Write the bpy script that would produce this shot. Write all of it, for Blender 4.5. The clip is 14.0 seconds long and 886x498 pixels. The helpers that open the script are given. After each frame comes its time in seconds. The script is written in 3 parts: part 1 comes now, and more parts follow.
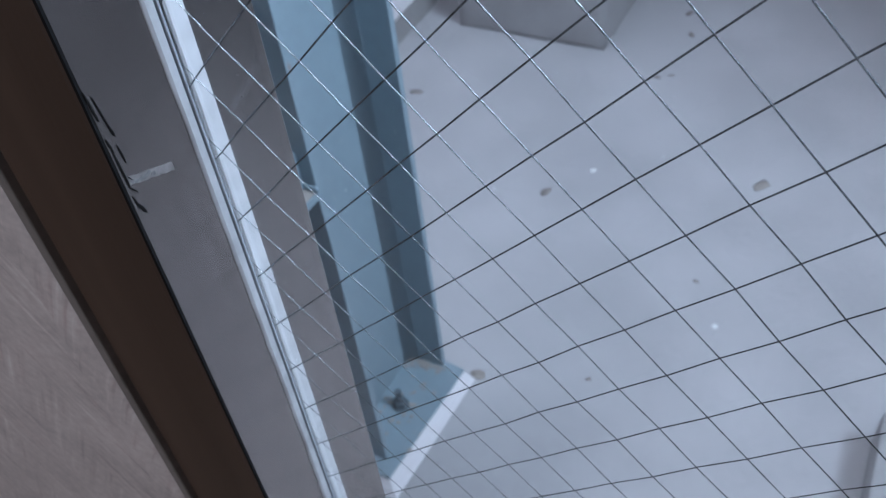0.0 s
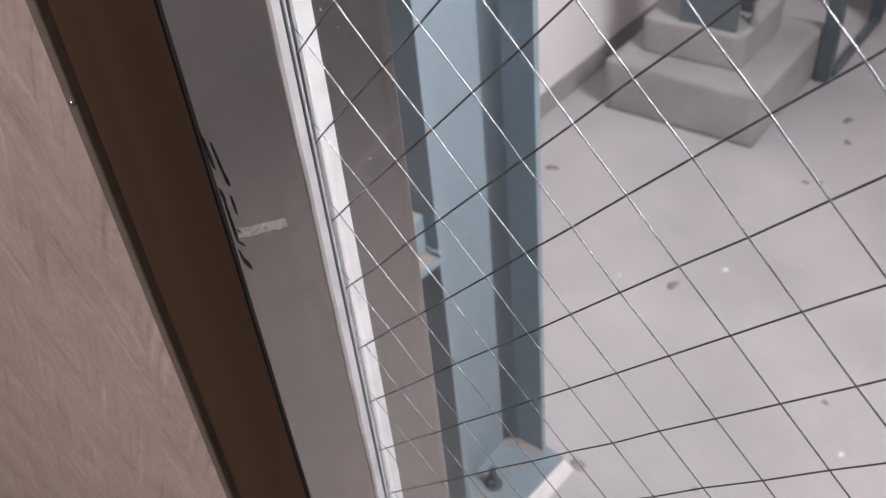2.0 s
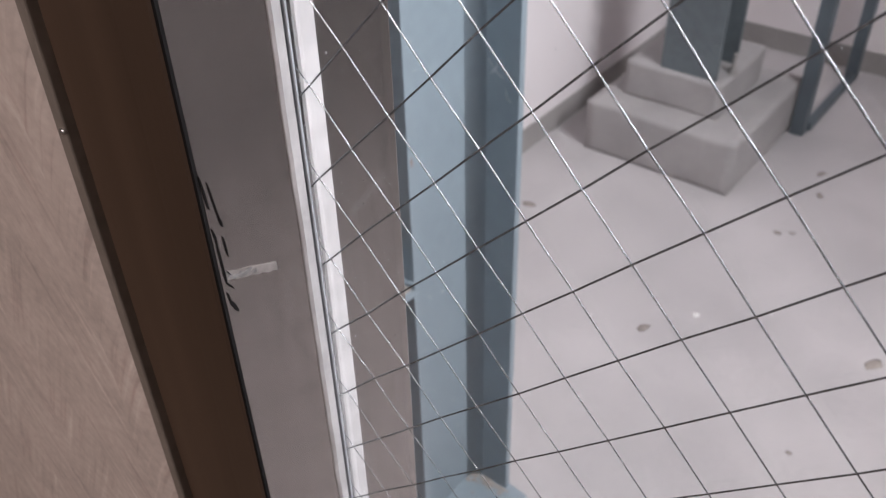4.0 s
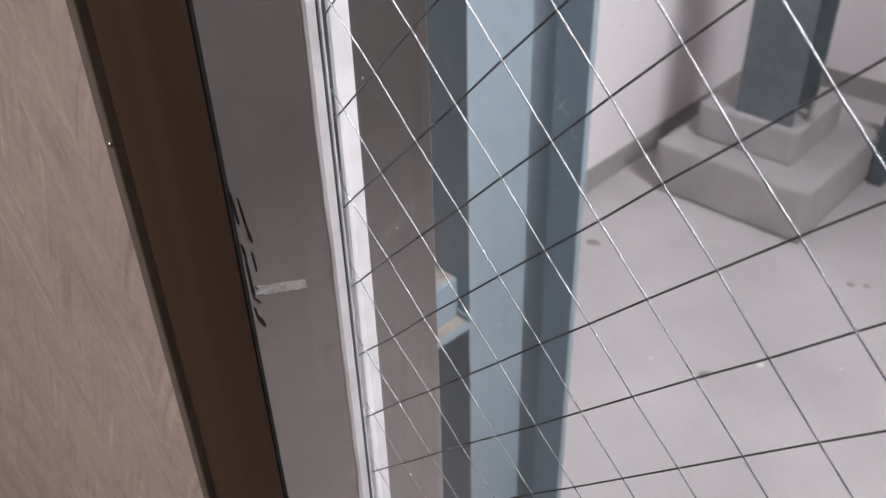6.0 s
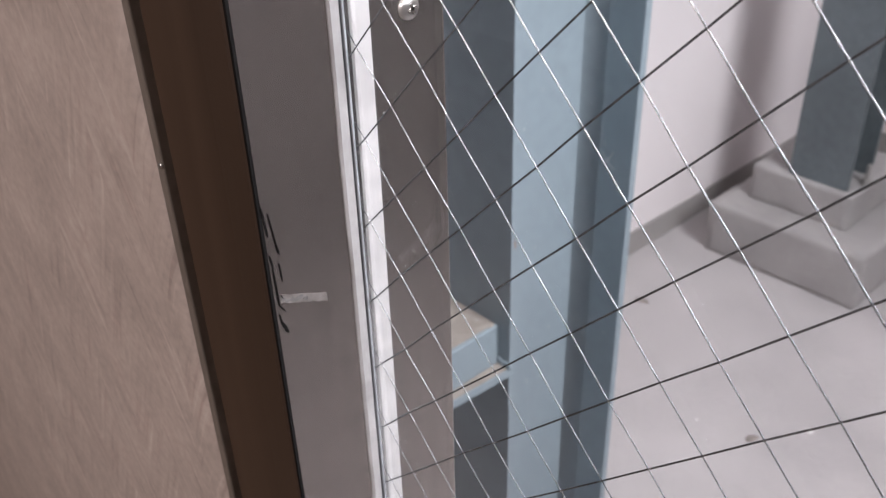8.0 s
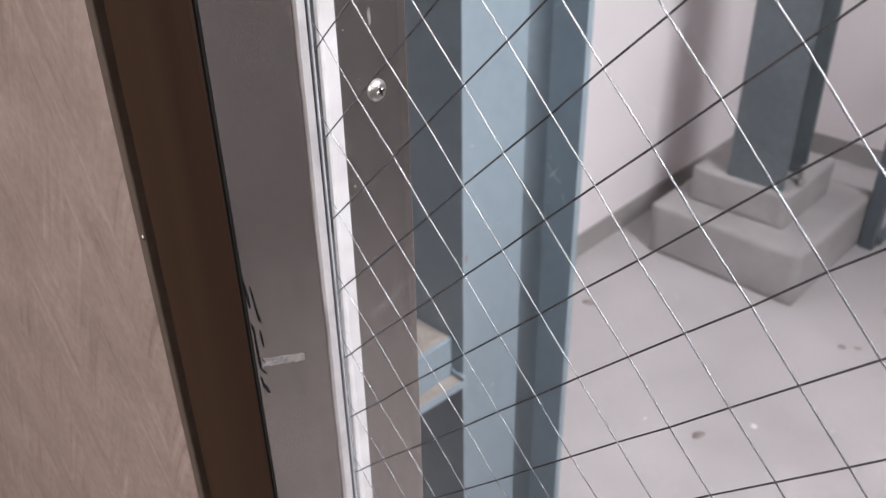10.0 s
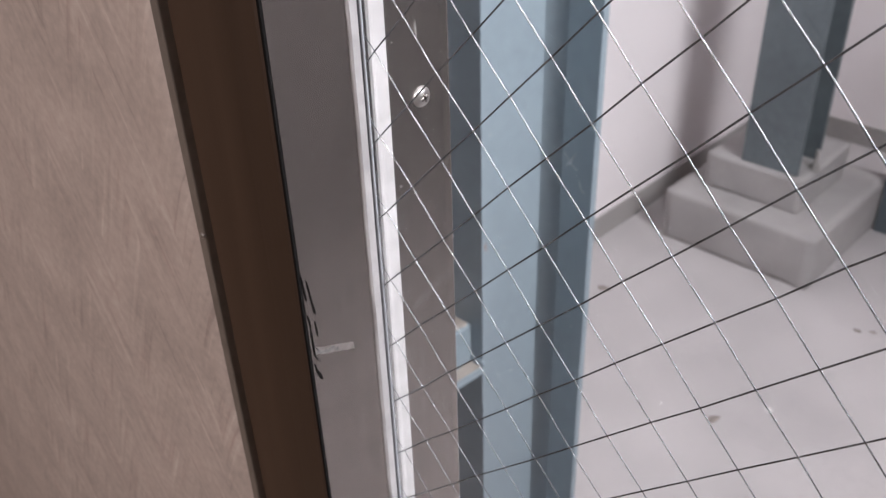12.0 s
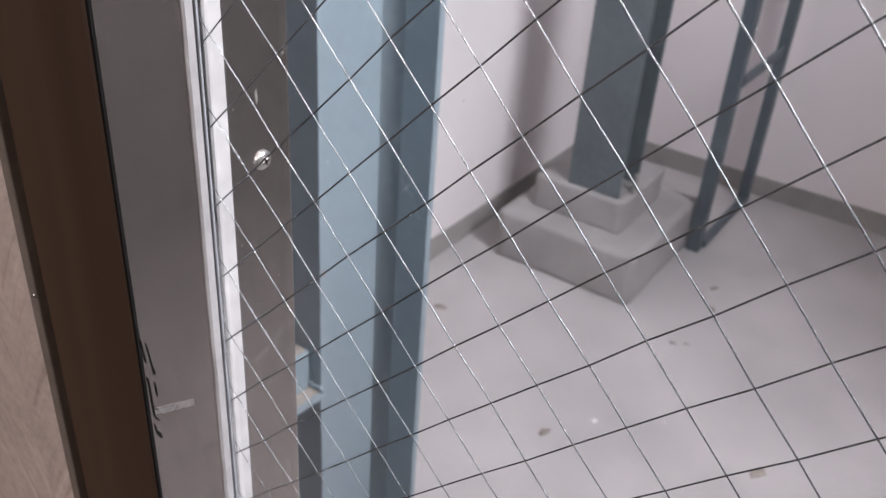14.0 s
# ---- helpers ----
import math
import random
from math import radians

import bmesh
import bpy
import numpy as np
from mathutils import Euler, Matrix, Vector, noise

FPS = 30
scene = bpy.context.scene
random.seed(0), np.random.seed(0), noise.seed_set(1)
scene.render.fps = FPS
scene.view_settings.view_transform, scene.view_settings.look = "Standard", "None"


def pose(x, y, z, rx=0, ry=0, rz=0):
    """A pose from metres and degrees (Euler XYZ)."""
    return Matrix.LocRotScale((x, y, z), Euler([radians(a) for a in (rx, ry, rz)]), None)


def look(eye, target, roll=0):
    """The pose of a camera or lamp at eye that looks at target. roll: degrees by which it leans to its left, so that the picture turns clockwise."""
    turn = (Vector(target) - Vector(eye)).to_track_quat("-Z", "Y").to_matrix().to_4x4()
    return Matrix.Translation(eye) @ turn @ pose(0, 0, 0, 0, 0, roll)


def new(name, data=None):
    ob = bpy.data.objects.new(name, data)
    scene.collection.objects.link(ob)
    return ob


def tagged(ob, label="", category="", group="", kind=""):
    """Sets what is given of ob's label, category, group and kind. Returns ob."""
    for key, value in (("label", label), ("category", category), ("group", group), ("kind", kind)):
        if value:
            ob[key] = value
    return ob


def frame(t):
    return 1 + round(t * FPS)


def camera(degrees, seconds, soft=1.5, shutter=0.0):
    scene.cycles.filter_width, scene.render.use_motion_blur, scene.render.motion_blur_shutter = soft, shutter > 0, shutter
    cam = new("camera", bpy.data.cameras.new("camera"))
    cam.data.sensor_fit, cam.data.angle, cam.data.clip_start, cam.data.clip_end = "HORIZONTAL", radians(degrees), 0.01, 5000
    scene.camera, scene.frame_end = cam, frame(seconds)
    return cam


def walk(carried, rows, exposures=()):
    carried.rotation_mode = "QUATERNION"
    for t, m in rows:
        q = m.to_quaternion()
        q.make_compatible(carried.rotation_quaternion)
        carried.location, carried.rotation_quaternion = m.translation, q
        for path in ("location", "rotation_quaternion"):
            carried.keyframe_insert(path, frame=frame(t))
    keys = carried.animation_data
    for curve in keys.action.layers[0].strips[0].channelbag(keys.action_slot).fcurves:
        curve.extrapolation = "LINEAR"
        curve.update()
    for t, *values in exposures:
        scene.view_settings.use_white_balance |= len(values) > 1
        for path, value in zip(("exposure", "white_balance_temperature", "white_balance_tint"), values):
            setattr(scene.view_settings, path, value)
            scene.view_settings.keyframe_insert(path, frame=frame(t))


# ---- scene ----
cam = camera(53.46, 14.0, soft=1.3)
# a close focus on the glass leaves the yard a little soft
cam.data.dof.use_dof, cam.data.dof.focus_distance, cam.data.dof.aperture_fstop = True, 0.21, 34.0
PATH = [
    (0.0, pose(0.1640, -0.1475, 1.4355, 45.15, 5.41, 26.56)),
    (0.5, pose(0.1581, -0.1450, 1.4300, 47.26, 6.68, 31.14)),
    (1.0, look((0.155, -0.140, 1.427), (-0.831, 1.010, 0.121), -9.3)),
    (1.5, pose(0.1516, -0.1315, 1.4260, 49.08, 6.27, 36.26)),
    (2.0, pose(0.1521, -0.1300, 1.4239, 50.63, 4.84, 37.56)),
    (2.5, pose(0.1506, -0.1269, 1.4261, 50.75, 3.45, 38.65)),
    (3.0, pose(0.1430, -0.1278, 1.4272, 50.99, 1.80, 37.87)),
    (5.5, pose(0.1447, -0.1272, 1.4247, 54.21, 1.09, 41.08)),
    (6.0, pose(0.1521, -0.1229, 1.4254, 54.81, 1.45, 43.23)),
    (6.5, pose(0.1653, -0.1182, 1.4304, 54.93, 2.50, 45.89)),
    (7.0, pose(0.1701, -0.1222, 1.4296, 56.17, 2.08, 46.95)),
    (9.5, pose(0.1873, -0.1394, 1.4403, 59.63, 1.70, 47.47)),
    (10.0, pose(0.1789, -0.1404, 1.4563, 58.43, 0.94, 43.61)),
    (10.5, pose(0.1695, -0.1448, 1.4671, 57.03, -0.76, 38.30)),
    (11.0, pose(0.1776, -0.1598, 1.4625, 57.61, 0.43, 37.88)),
    (11.5, pose(0.1788, -0.1598, 1.4669, 56.68, 1.74, 40.34)),
    (12.0, pose(0.1826, -0.1571, 1.4689, 57.55, 1.73, 44.06)),
    (12.5, pose(0.1832, -0.1585, 1.4683, 58.98, 0.41, 45.66)),
    (13.0, pose(0.1870, -0.1548, 1.4717, 59.36, -1.15, 45.54)),
    (13.5, pose(0.1944, -0.1511, 1.4803, 59.16, -3.17, 41.12)),
    (14.0, pose(0.1842, -0.1603, 1.4877, 58.68, -3.61, 34.94)),
]
WB = [(0.0, 0.52, 4850, 2), (0.5, 0.67, 5200, 3), (0.9, 0.78, 5780, 8), (1.3, 0.90, 6300, 12), (6.5, 0.86, 6250, 12), (9.3, 0.98, 6300, 12), (10.5, 0.93, 6300, 12), (13.0, 0.90, 6250, 12), (14.0, 0.83, 6200, 12)]
walk(cam, PATH, WB)

U = 0.026          # one diamond of the glass wire is 26 mm high
FLOOR = -54.19     # floor level, in diamonds below the origin on the glass


def V(x, y, z):
    """Metres from diamonds, origin on the glass at its edge."""
    return (x * U, y * U, (z - FLOOR) * U)


# ---- light ----
world = bpy.data.worlds.new("overcast_sky")
scene.world = world
world.use_nodes = True
sky = world.node_tree.nodes.new("ShaderNodeTexSky")
sky.sky_type = "NISHITA"
sky.sun_disc = False
sky.sun_elevation = radians(44)
sky.sun_rotation = radians(90)
sky.air_density, sky.dust_density, sky.ozone_density = 1.0, 1.5, 1.0
world.node_tree.links.new(sky.outputs[0], world.node_tree.nodes["Background"].inputs[0])
world.node_tree.nodes["Background"].inputs[1].default_value = 0.066
sun = new("sun", bpy.data.lights.new("sun", "SUN"))
sun.data.energy, sun.data.angle, sun.data.color = 0.5, radians(30), (1.0, 0.96, 0.95)
sun.matrix_world = look((4.0, -0.6, 4.2), (0, 0, 0))
# unseen area light, added to brighten wallpaper, groove and casing
room_fill = new("room_light", bpy.data.lights.new("room_light", "AREA"))
room_fill.data.energy, room_fill.data.size, room_fill.data.color = 19.0, 0.6, (1.0, 0.885, 0.83)
room_fill.matrix_world = look((0.15, -1.9, 2.3), (-0.2, -0.4, 0.8))
# the sky's light in the opening of the yard's east wall
OPEN_X, OPEN_Y0, OPEN_Y1, OPEN_Z0, OPEN_Z1, TOP = 1.8, 0.24, 1.32, 2.4, 4.4, 4.6
sky_lamp = new("sky_light", bpy.data.lights.new("sky_light", "AREA"))
sky_lamp.data.shape, sky_lamp.data.size, sky_lamp.data.size_y = "RECTANGLE", OPEN_Y1 - OPEN_Y0, OPEN_Z1 - OPEN_Z0
sky_lamp.data.energy, sky_lamp.data.color = 105.0, (0.978, 0.968, 0.982)
middle = Vector((OPEN_X + 0.02, (OPEN_Y0 + OPEN_Y1) / 2, (OPEN_Z0 + OPEN_Z1) / 2))
sky_lamp.matrix_world = look(middle, middle - Vector((1, 0, 0)))


# ---- materials ----
def material(name, color, rough=0.6, metal=0.0, spread=0.12, scale=8.0, bump=0.15, grain=160.0, stretch=(1, 1, 1), tint=None, spec=0.5, fleck=0.25):
    """A surface with stains at one scale and grain at another."""
    m = bpy.data.materials.new(name)
    m.use_nodes = True
    n, l = m.node_tree.nodes, m.node_tree.links
    b = n["Principled BSDF"]
    b.inputs["Roughness"].default_value, b.inputs["Metallic"].default_value = rough, metal
    b.inputs["Specular IOR Level"].default_value = spec
    co = n.new("ShaderNodeTexCoord")
    mp = n.new("ShaderNodeMapping")
    mp.inputs["Scale"].default_value = stretch
    l.new(co.outputs["Object"], mp.inputs[0])
    big, fine = n.new("ShaderNodeTexNoise"), n.new("ShaderNodeTexNoise")
    big.inputs["Scale"].default_value, big.inputs["Detail"].default_value = scale, 6
    fine.inputs["Scale"].default_value, fine.inputs["Detail"].default_value = grain, 3
    for t in (big, fine):
        l.new(mp.outputs[0], t.inputs["Vector"])
    ramp = n.new("ShaderNodeValToRGB")
    c2 = tint or tuple(min(1, c * (1 + spread)) for c in color)
    c1 = tuple(c * (1 - spread) for c in color)
    ramp.color_ramp.elements[0].position, ramp.color_ramp.elements[1].position = 0.35, 0.68
    ramp.color_ramp.elements[0].color, ramp.color_ramp.elements[1].color = (*c1, 1), (*c2, 1)
    l.new(big.outputs[0], ramp.inputs[0])
    mix = n.new("ShaderNodeMixRGB")
    mix.blend_type = "OVERLAY"
    mix.inputs[0].default_value = fleck
    l.new(ramp.outputs[0], mix.inputs[1])
    l.new(fine.outputs[0], mix.inputs[2])
    l.new(mix.outputs[0], b.inputs["Base Color"])
    if bump:
        bp = n.new("ShaderNodeBump")
        bp.inputs["Strength"].default_value, bp.inputs["Distance"].default_value = bump, 0.002
        l.new(fine.outputs[0], bp.inputs["Height"])
        l.new(bp.outputs[0], b.inputs["Normal"])
    return m


BLUE = material("blue_grey_paint", (0.288, 0.350, 0.393), 0.5, scale=2.5, spread=0.05, bump=0.04, grain=60, fleck=0.12)
CONCRETE = material("yard_concrete", (0.50, 0.47, 0.47), 0.85, scale=3.0, spread=0.10, bump=0.05, grain=70, fleck=0.12)
PLINTH = material("plinth_mortar", (0.37, 0.35, 0.345), 0.9, scale=6, spread=0.10, bump=0.12, grain=60, fleck=0.1)
SKIRT = material("skirting_mortar", (0.34, 0.32, 0.31), 0.85, scale=5, spread=0.10, bump=0.15)
WHITE = material("white_wall_paint", (0.86, 0.80, 0.805), 0.8, scale=2.5, spread=0.03, bump=0.08, grain=60)
STEEL = material("jamb_steel", (0.47, 0.422, 0.402), 0.22, metal=0.9, scale=14, spread=0.06, bump=0.02, grain=240, stretch=(1, 1, 0.08), fleck=0.12)
POLISHED = material("polished_jamb_steel", (0.46, 0.405, 0.382), 0.17, metal=0.9, scale=14, spread=0.06, bump=0.02, grain=240, stretch=(1, 1, 0.08), fleck=0.12)
WOOD = material("brown_wood", (0.080, 0.049, 0.033), 0.42, scale=20, spread=0.25, bump=0.06, grain=90, stretch=(1, 1, 0.05))
SEAL = material("white_sealant", (0.375, 0.36, 0.358), 0.6, scale=30, spread=0.06, bump=0.3, grain=120)
STRIP = material("white_glazing_strip", (0.52, 0.50, 0.50), 0.5, scale=30, spread=0.04, bump=0.15, grain=120)
GASKET = material("dark_gasket", (0.05, 0.05, 0.055), 0.5)
WIRE = material("wire_steel", (0.50, 0.51, 0.53), 0.22, metal=1.0, spread=0.05, bump=0)
CHROME = material("screw_steel", (0.66, 0.64, 0.62), 0.33, metal=1.0, spread=0.03, bump=0)
DARKSTEEL = material("dark_painted_steel", (0.10, 0.125, 0.145), 0.5, scale=9, spread=0.15, bump=0.05)
ROOM = material("room_plaster", (0.30, 0.27, 0.25), 0.9, scale=2)
FACADE = material("facade_dark_render", (0.08, 0.08, 0.085), 0.8, scale=3)
RIDGE = material("grey_gasket", (0.30, 0.31, 0.33), 0.5)
GREYBED = material("setting_gasket", (0.17, 0.18, 0.19), 0.5)
# the blue-grey paint again, darkened for the shade on the far column
DARKBLUE = material("shaded_blue_paint", (0.115, 0.138, 0.150), 0.55, scale=5, spread=0.12, bump=0.05, grain=60)
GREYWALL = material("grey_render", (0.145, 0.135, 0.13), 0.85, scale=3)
CHALK = material("chalk", (0.50, 0.53, 0.55), 0.8, scale=80, spread=0.2)
PEN = material("blue_pen", (0.07, 0.18, 0.48), 0.5)
SCUFF = material("pale_scuff", (0.17, 0.157, 0.152), 0.6, scale=300, spread=0.30, grain=700, fleck=0.3)
TAPE = material("dull_tape", (0.27, 0.24, 0.228), 0.34, metal=0.5, scale=200, spread=0.2)
CHIP_AND_GAP = material("black_chip_and_gap_shade", (0.012, 0.011, 0.011), 0.95, spec=0.05)
CLOD = material("dark_dirt", (0.31, 0.27, 0.25), 0.95, scale=40, spread=0.3)
FLECK = material("white_fleck", (0.8, 0.78, 0.76), 0.8)
ROOMFLOOR = material("room_floor_boards", (0.17, 0.12, 0.085), 0.5, scale=3)
GROOVE = material("groove_metal", (0.21, 0.175, 0.15), 0.4, metal=0.1)
DUST = material("tan_dust", (0.38, 0.335, 0.30), 0.95, scale=20, spread=0.2)


def wallpaper():
    """Beige paper with a herringbone of short embossed strokes in 32 mm columns."""
    m = material("wallpaper", (0.535, 0.440, 0.395), 0.7, scale=26, spread=0.10, bump=0.0, grain=300)
    n, l = m.node_tree.nodes, m.node_tree.links
    b = n["Principled BSDF"]

    def op(kind, a, c=None):
        q = n.new("ShaderNodeMath")
        q.operation = kind
        for k, v in enumerate((a, c)):
            if v is None:
                continue
            if isinstance(v, (int, float)):
                q.inputs[k].default_value = v
            else:
                l.new(v, q.inputs[k])
        return q.outputs[0]
    co = n.new("ShaderNodeTexCoord")
    sp = n.new("ShaderNodeSeparateXYZ")
    l.new(co.outputs["Object"], sp.inputs[0])
    wob = n.new("ShaderNodeTexNoise")
    wob.inputs["Scale"].default_value = 25
    l.new(co.outputs["Object"], wob.inputs["Vector"])
    u = op("ADD", op("DIVIDE", sp.outputs[0], 0.032), op("MULTIPLY", wob.outputs[0], 0.35))
    col = op("FLOOR", u)
    side = op("SUBTRACT", op("MULTIPLY", op("MODULO", op("ABSOLUTE", col), 2.0), 2.0), 1.0)
    lean = op("MULTIPLY", op("MULTIPLY", side, sp.outputs[0]), 2.0)
    across = op("ADD", sp.outputs[2], lean)
    cmb = n.new("ShaderNodeCombineXYZ")
    l.new(op("MULTIPLY", across, 230.0), cmb.inputs[0])
    l.new(op("ADD", op("MULTIPLY", col, 3.7), op("MULTIPLY", sp.outputs[2], 26.0)), cmb.inputs[1])
    strokes = n.new("ShaderNodeTexNoise")
    strokes.inputs["Scale"].default_value, strokes.inputs["Detail"].default_value = 0.55, 6
    l.new(cmb.outputs[0], strokes.inputs["Vector"])
    ramp = n.new("ShaderNodeValToRGB")
    ramp.color_ramp.elements[0].position, ramp.color_ramp.elements[1].position = 0.30, 0.72
    ramp.color_ramp.elements[0].color, ramp.color_ramp.elements[1].color = (0.34, 0.33, 0.33, 1), (0.70, 0.70, 0.70, 1)
    for at, grey in ((0.43, 0.485), (0.58, 0.515)):
        ramp.color_ramp.elements.new(at).color = (grey, grey, grey, 1)
    l.new(strokes.outputs[0], ramp.inputs[0])
    old = b.inputs["Base Color"].links[0].from_socket
    mix = n.new("ShaderNodeMixRGB")
    mix.blend_type = "OVERLAY"
    mix.inputs[0].default_value = 0.68
    l.new(old, mix.inputs[1])
    l.new(ramp.outputs[0], mix.inputs[2])
    l.new(mix.outputs[0], b.inputs["Base Color"])
    bp = n.new("ShaderNodeBump")
    bp.inputs["Strength"].default_value, bp.inputs["Distance"].default_value = 0.8, 0.0012
    l.new(strokes.outputs[0], bp.inputs["Height"])
    l.new(bp.outputs[0], b.inputs["Normal"])
    return m


PAPER = wallpaper()

GLASS = bpy.data.materials.new("clear_glass")
GLASS.use_nodes = True
gb = GLASS.node_tree.nodes["Principled BSDF"]
gb.inputs["Transmission Weight"].default_value = 1.0
gb.inputs["Roughness"].default_value = 0.0
gb.inputs["IOR"].default_value = 1.5
gb.inputs["Base Color"].default_value = (0.97, 0.985, 0.98, 1)


# ---- mesh helpers ----
def box(bm, a, b, bevel=0.0, seg=2):
    """A box between two corners in metres, bevelled."""
    r = bmesh.ops.create_cube(bm, size=1.0)
    lo = [min(p, q) for p, q in zip(a, b)]
    hi = [max(p, q) for p, q in zip(a, b)]
    for v in r["verts"]:
        v.co = Vector([(lo[i] + hi[i]) / 2 + v.co[i] * (hi[i] - lo[i]) for i in range(3)])
    if bevel:
        es = list({e for v in r["verts"] for e in v.link_edges})
        bmesh.ops.bevel(bm, geom=es, offset=bevel, segments=seg, affect="EDGES", profile=0.5)


def mesh_of(name, bm, mat, smooth=False):
    me = bpy.data.meshes.new(name)
    bmesh.ops.recalc_face_normals(bm, faces=bm.faces)
    bm.to_mesh(me)
    bm.free()
    me.materials.append(mat)
    if smooth:
        for p in me.polygons:
            p.use_smooth = True
    return me


def part(name, bm, mat, parent=None, label="", smooth=False):
    ob = new(name, mesh_of(name, bm, mat, smooth))
    if parent is not None:
        ob.parent = parent
    if label:
        ob["label"] = label
    return ob


def slab(name, a, b, mat, parent=None, label="", bevel=0.0):
    bm = bmesh.new()
    box(bm, a, b, bevel)
    return part(name, bm, mat, parent, label)


def prism(bm, outline, z0, z1):
    """A closed outline of x, y pulled up from z0 to z1."""
    lo = [bm.verts.new((x, y, z0)) for x, y in outline]
    hi = [bm.verts.new((x, y, z1)) for x, y in outline]
    n = len(outline)
    for i in range(n):
        bm.faces.new((lo[i], lo[(i + 1) % n], hi[(i + 1) % n], hi[i]))
    bm.faces.new(lo[::-1])
    bm.faces.new(hi)


def cast_block(name, a, b, mat, parent=None, rough=0.004):
    """A cast block whose faces and edges are worn and a little uneven."""
    bm = bmesh.new()
    box(bm, a, b)
    bmesh.ops.subdivide_edges(bm, edges=list(bm.edges), cuts=14, use_grid_fill=True)
    lo = [min(p, q) for p, q in zip(a, b)]
    hi = [max(p, q) for p, q in zip(a, b)]
    for v in bm.verts:
        p = v.co.copy()
        near_edge = sum(min(p[i] - lo[i], hi[i] - p[i]) < 0.002 for i in range(3)) >= 2
        push = noise.noise_vector(p * 9) * rough + noise.noise_vector(p * 31) * rough * 0.4
        if near_edge:
            push += ((Vector(lo) + Vector(hi)) / 2 - p).normalized() * (0.005 + 0.006 * abs(noise.noise(p * 14)))
        if p.z < lo[2] + 0.002:
            push.z = 0
        v.co = p + push
    return part(name, bm, mat, parent, "", True)


def cyl(bm, p, q, r, n=16, r2=None):
    p, q = Vector(p), Vector(q)
    d = q - p
    m = Matrix.Translation((p + q) / 2) @ d.to_track_quat("Z", "Y").to_matrix().to_4x4()
    bmesh.ops.create_cone(bm, cap_ends=True, segments=n, radius1=r, radius2=r if r2 is None else r2, depth=d.length, matrix=m)


def structure(ob, label):
    return tagged(ob, label, "", "", "structure")


# ---- the yard outside ----
LEFT, BACK = -43.7 * U, 116.0 * U
SK = 3.0 * U
structure(slab("ground", (-3.5, 0.04, -0.15), (12, 12, 0.0), CONCRETE), "pale grey worn concrete yard floor")
structure(slab("wall_west", (LEFT - 0.15, 0.04, 0.0), (LEFT, BACK + 0.15, TOP), WHITE), "white painted plaster wall of the yard")
structure(slab("wall_north", (LEFT, BACK, 0.0), (OPEN_X + 0.15, BACK + 0.15, TOP), WHITE), "white painted plaster wall of the yard")
# unseen lid, added so that sky light comes only through the east opening
structure(slab("yard_ceiling", (LEFT - 0.15, 0.04, TOP), (OPEN_X + 0.15, BACK + 0.15, TOP + 0.15), GREYWALL), "unseen grey slab added over the yard to keep sky light out")
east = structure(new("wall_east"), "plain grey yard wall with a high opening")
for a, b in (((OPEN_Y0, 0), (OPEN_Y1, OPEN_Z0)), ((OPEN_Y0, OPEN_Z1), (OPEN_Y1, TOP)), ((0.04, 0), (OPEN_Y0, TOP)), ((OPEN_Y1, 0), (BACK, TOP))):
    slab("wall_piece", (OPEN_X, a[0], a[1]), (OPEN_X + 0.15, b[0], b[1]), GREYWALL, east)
# added out of view: keeps the opening's light off the back right floor
structure(slab("wall_partition", (0.95, 1.5, 0), (1.05, BACK, 2.2), GREYWALL), "unseen grey wall added to shade the yard's back corner")
structure(slab("baseboard", (LEFT, 0.04, 0.0), (LEFT + 0.006, BACK, SK), SKIRT), "grey mortar skirting along the white wall")
structure(slab("baseboard", (LEFT + 0.006, BACK - 0.006, 0.0), (OPEN_X, BACK, SK), SKIRT), "grey mortar skirting along the white wall")


def h_column(x0, x1, y0, y1, z0, z1, paint, web=0.056, flange=0.012):
    """An H section with its web along y and flanges along x; root at its base."""
    cx, cy = (x0 + x1) / 2, (y0 + y1) / 2
    root = new("steel_column")
    root.location = (cx, cy, z0)
    hx, hy, fl = (x1 - x0) / 2, (y1 - y0) / 2, 0.028
    pts = []
    w = web / 2

    def arc(px, py, a0):
        return [(px + fl * math.cos(radians(a0 + s * 90 / 8)), py + fl * math.sin(radians(a0 + s * 90 / 8))) for s in range(9)]
    pts += [(-hx, -hy), (hx, -hy), (hx, -hy + flange)]
    pts += arc(w + fl, -hy + flange + fl, 180)[::-1]
    pts += arc(w + fl, hy - flange - fl, 90)[::-1]
    pts += [(hx, hy - flange), (hx, hy), (-hx, hy), (-hx, hy - flange)]
    pts += arc(-w - fl, hy - flange - fl, 0)[::-1]
    pts += arc(-w - fl, -hy + flange + fl, 270)[::-1]
    pts += [(-hx, -hy + flange)]
    bm = bmesh.new()
    prism(bm, pts, 0, z1 - z0)
    shaft = part("shaft", bm, paint, root)
    for p in shaft.data.polygons:
        p.use_smooth = abs(p.normal.z) < 0.5 and max(abs(p.normal.x), abs(p.normal.y)) < 0.995
    return root


def bolt(root, x, y, z, h=0.045):
    bm = bmesh.new()
    cyl(bm, (x, y, z), (x, y, z + h), 0.007, 12)
    stud = part("anchor_bolt", bm, DARKSTEEL, root, "dusty steel anchor bolt")
    bm = bmesh.new()
    cyl(bm, (x, y, z + 0.003), (x, y, z + 0.017), 0.013, 6)
    part("nut", bm, DARKSTEEL, stud)
    bm = bmesh.new()
    cyl(bm, (x, y, z), (x, y, z + 0.003), 0.017, 20)
    part("washer", bm, DARKSTEEL, stud)
    return stud


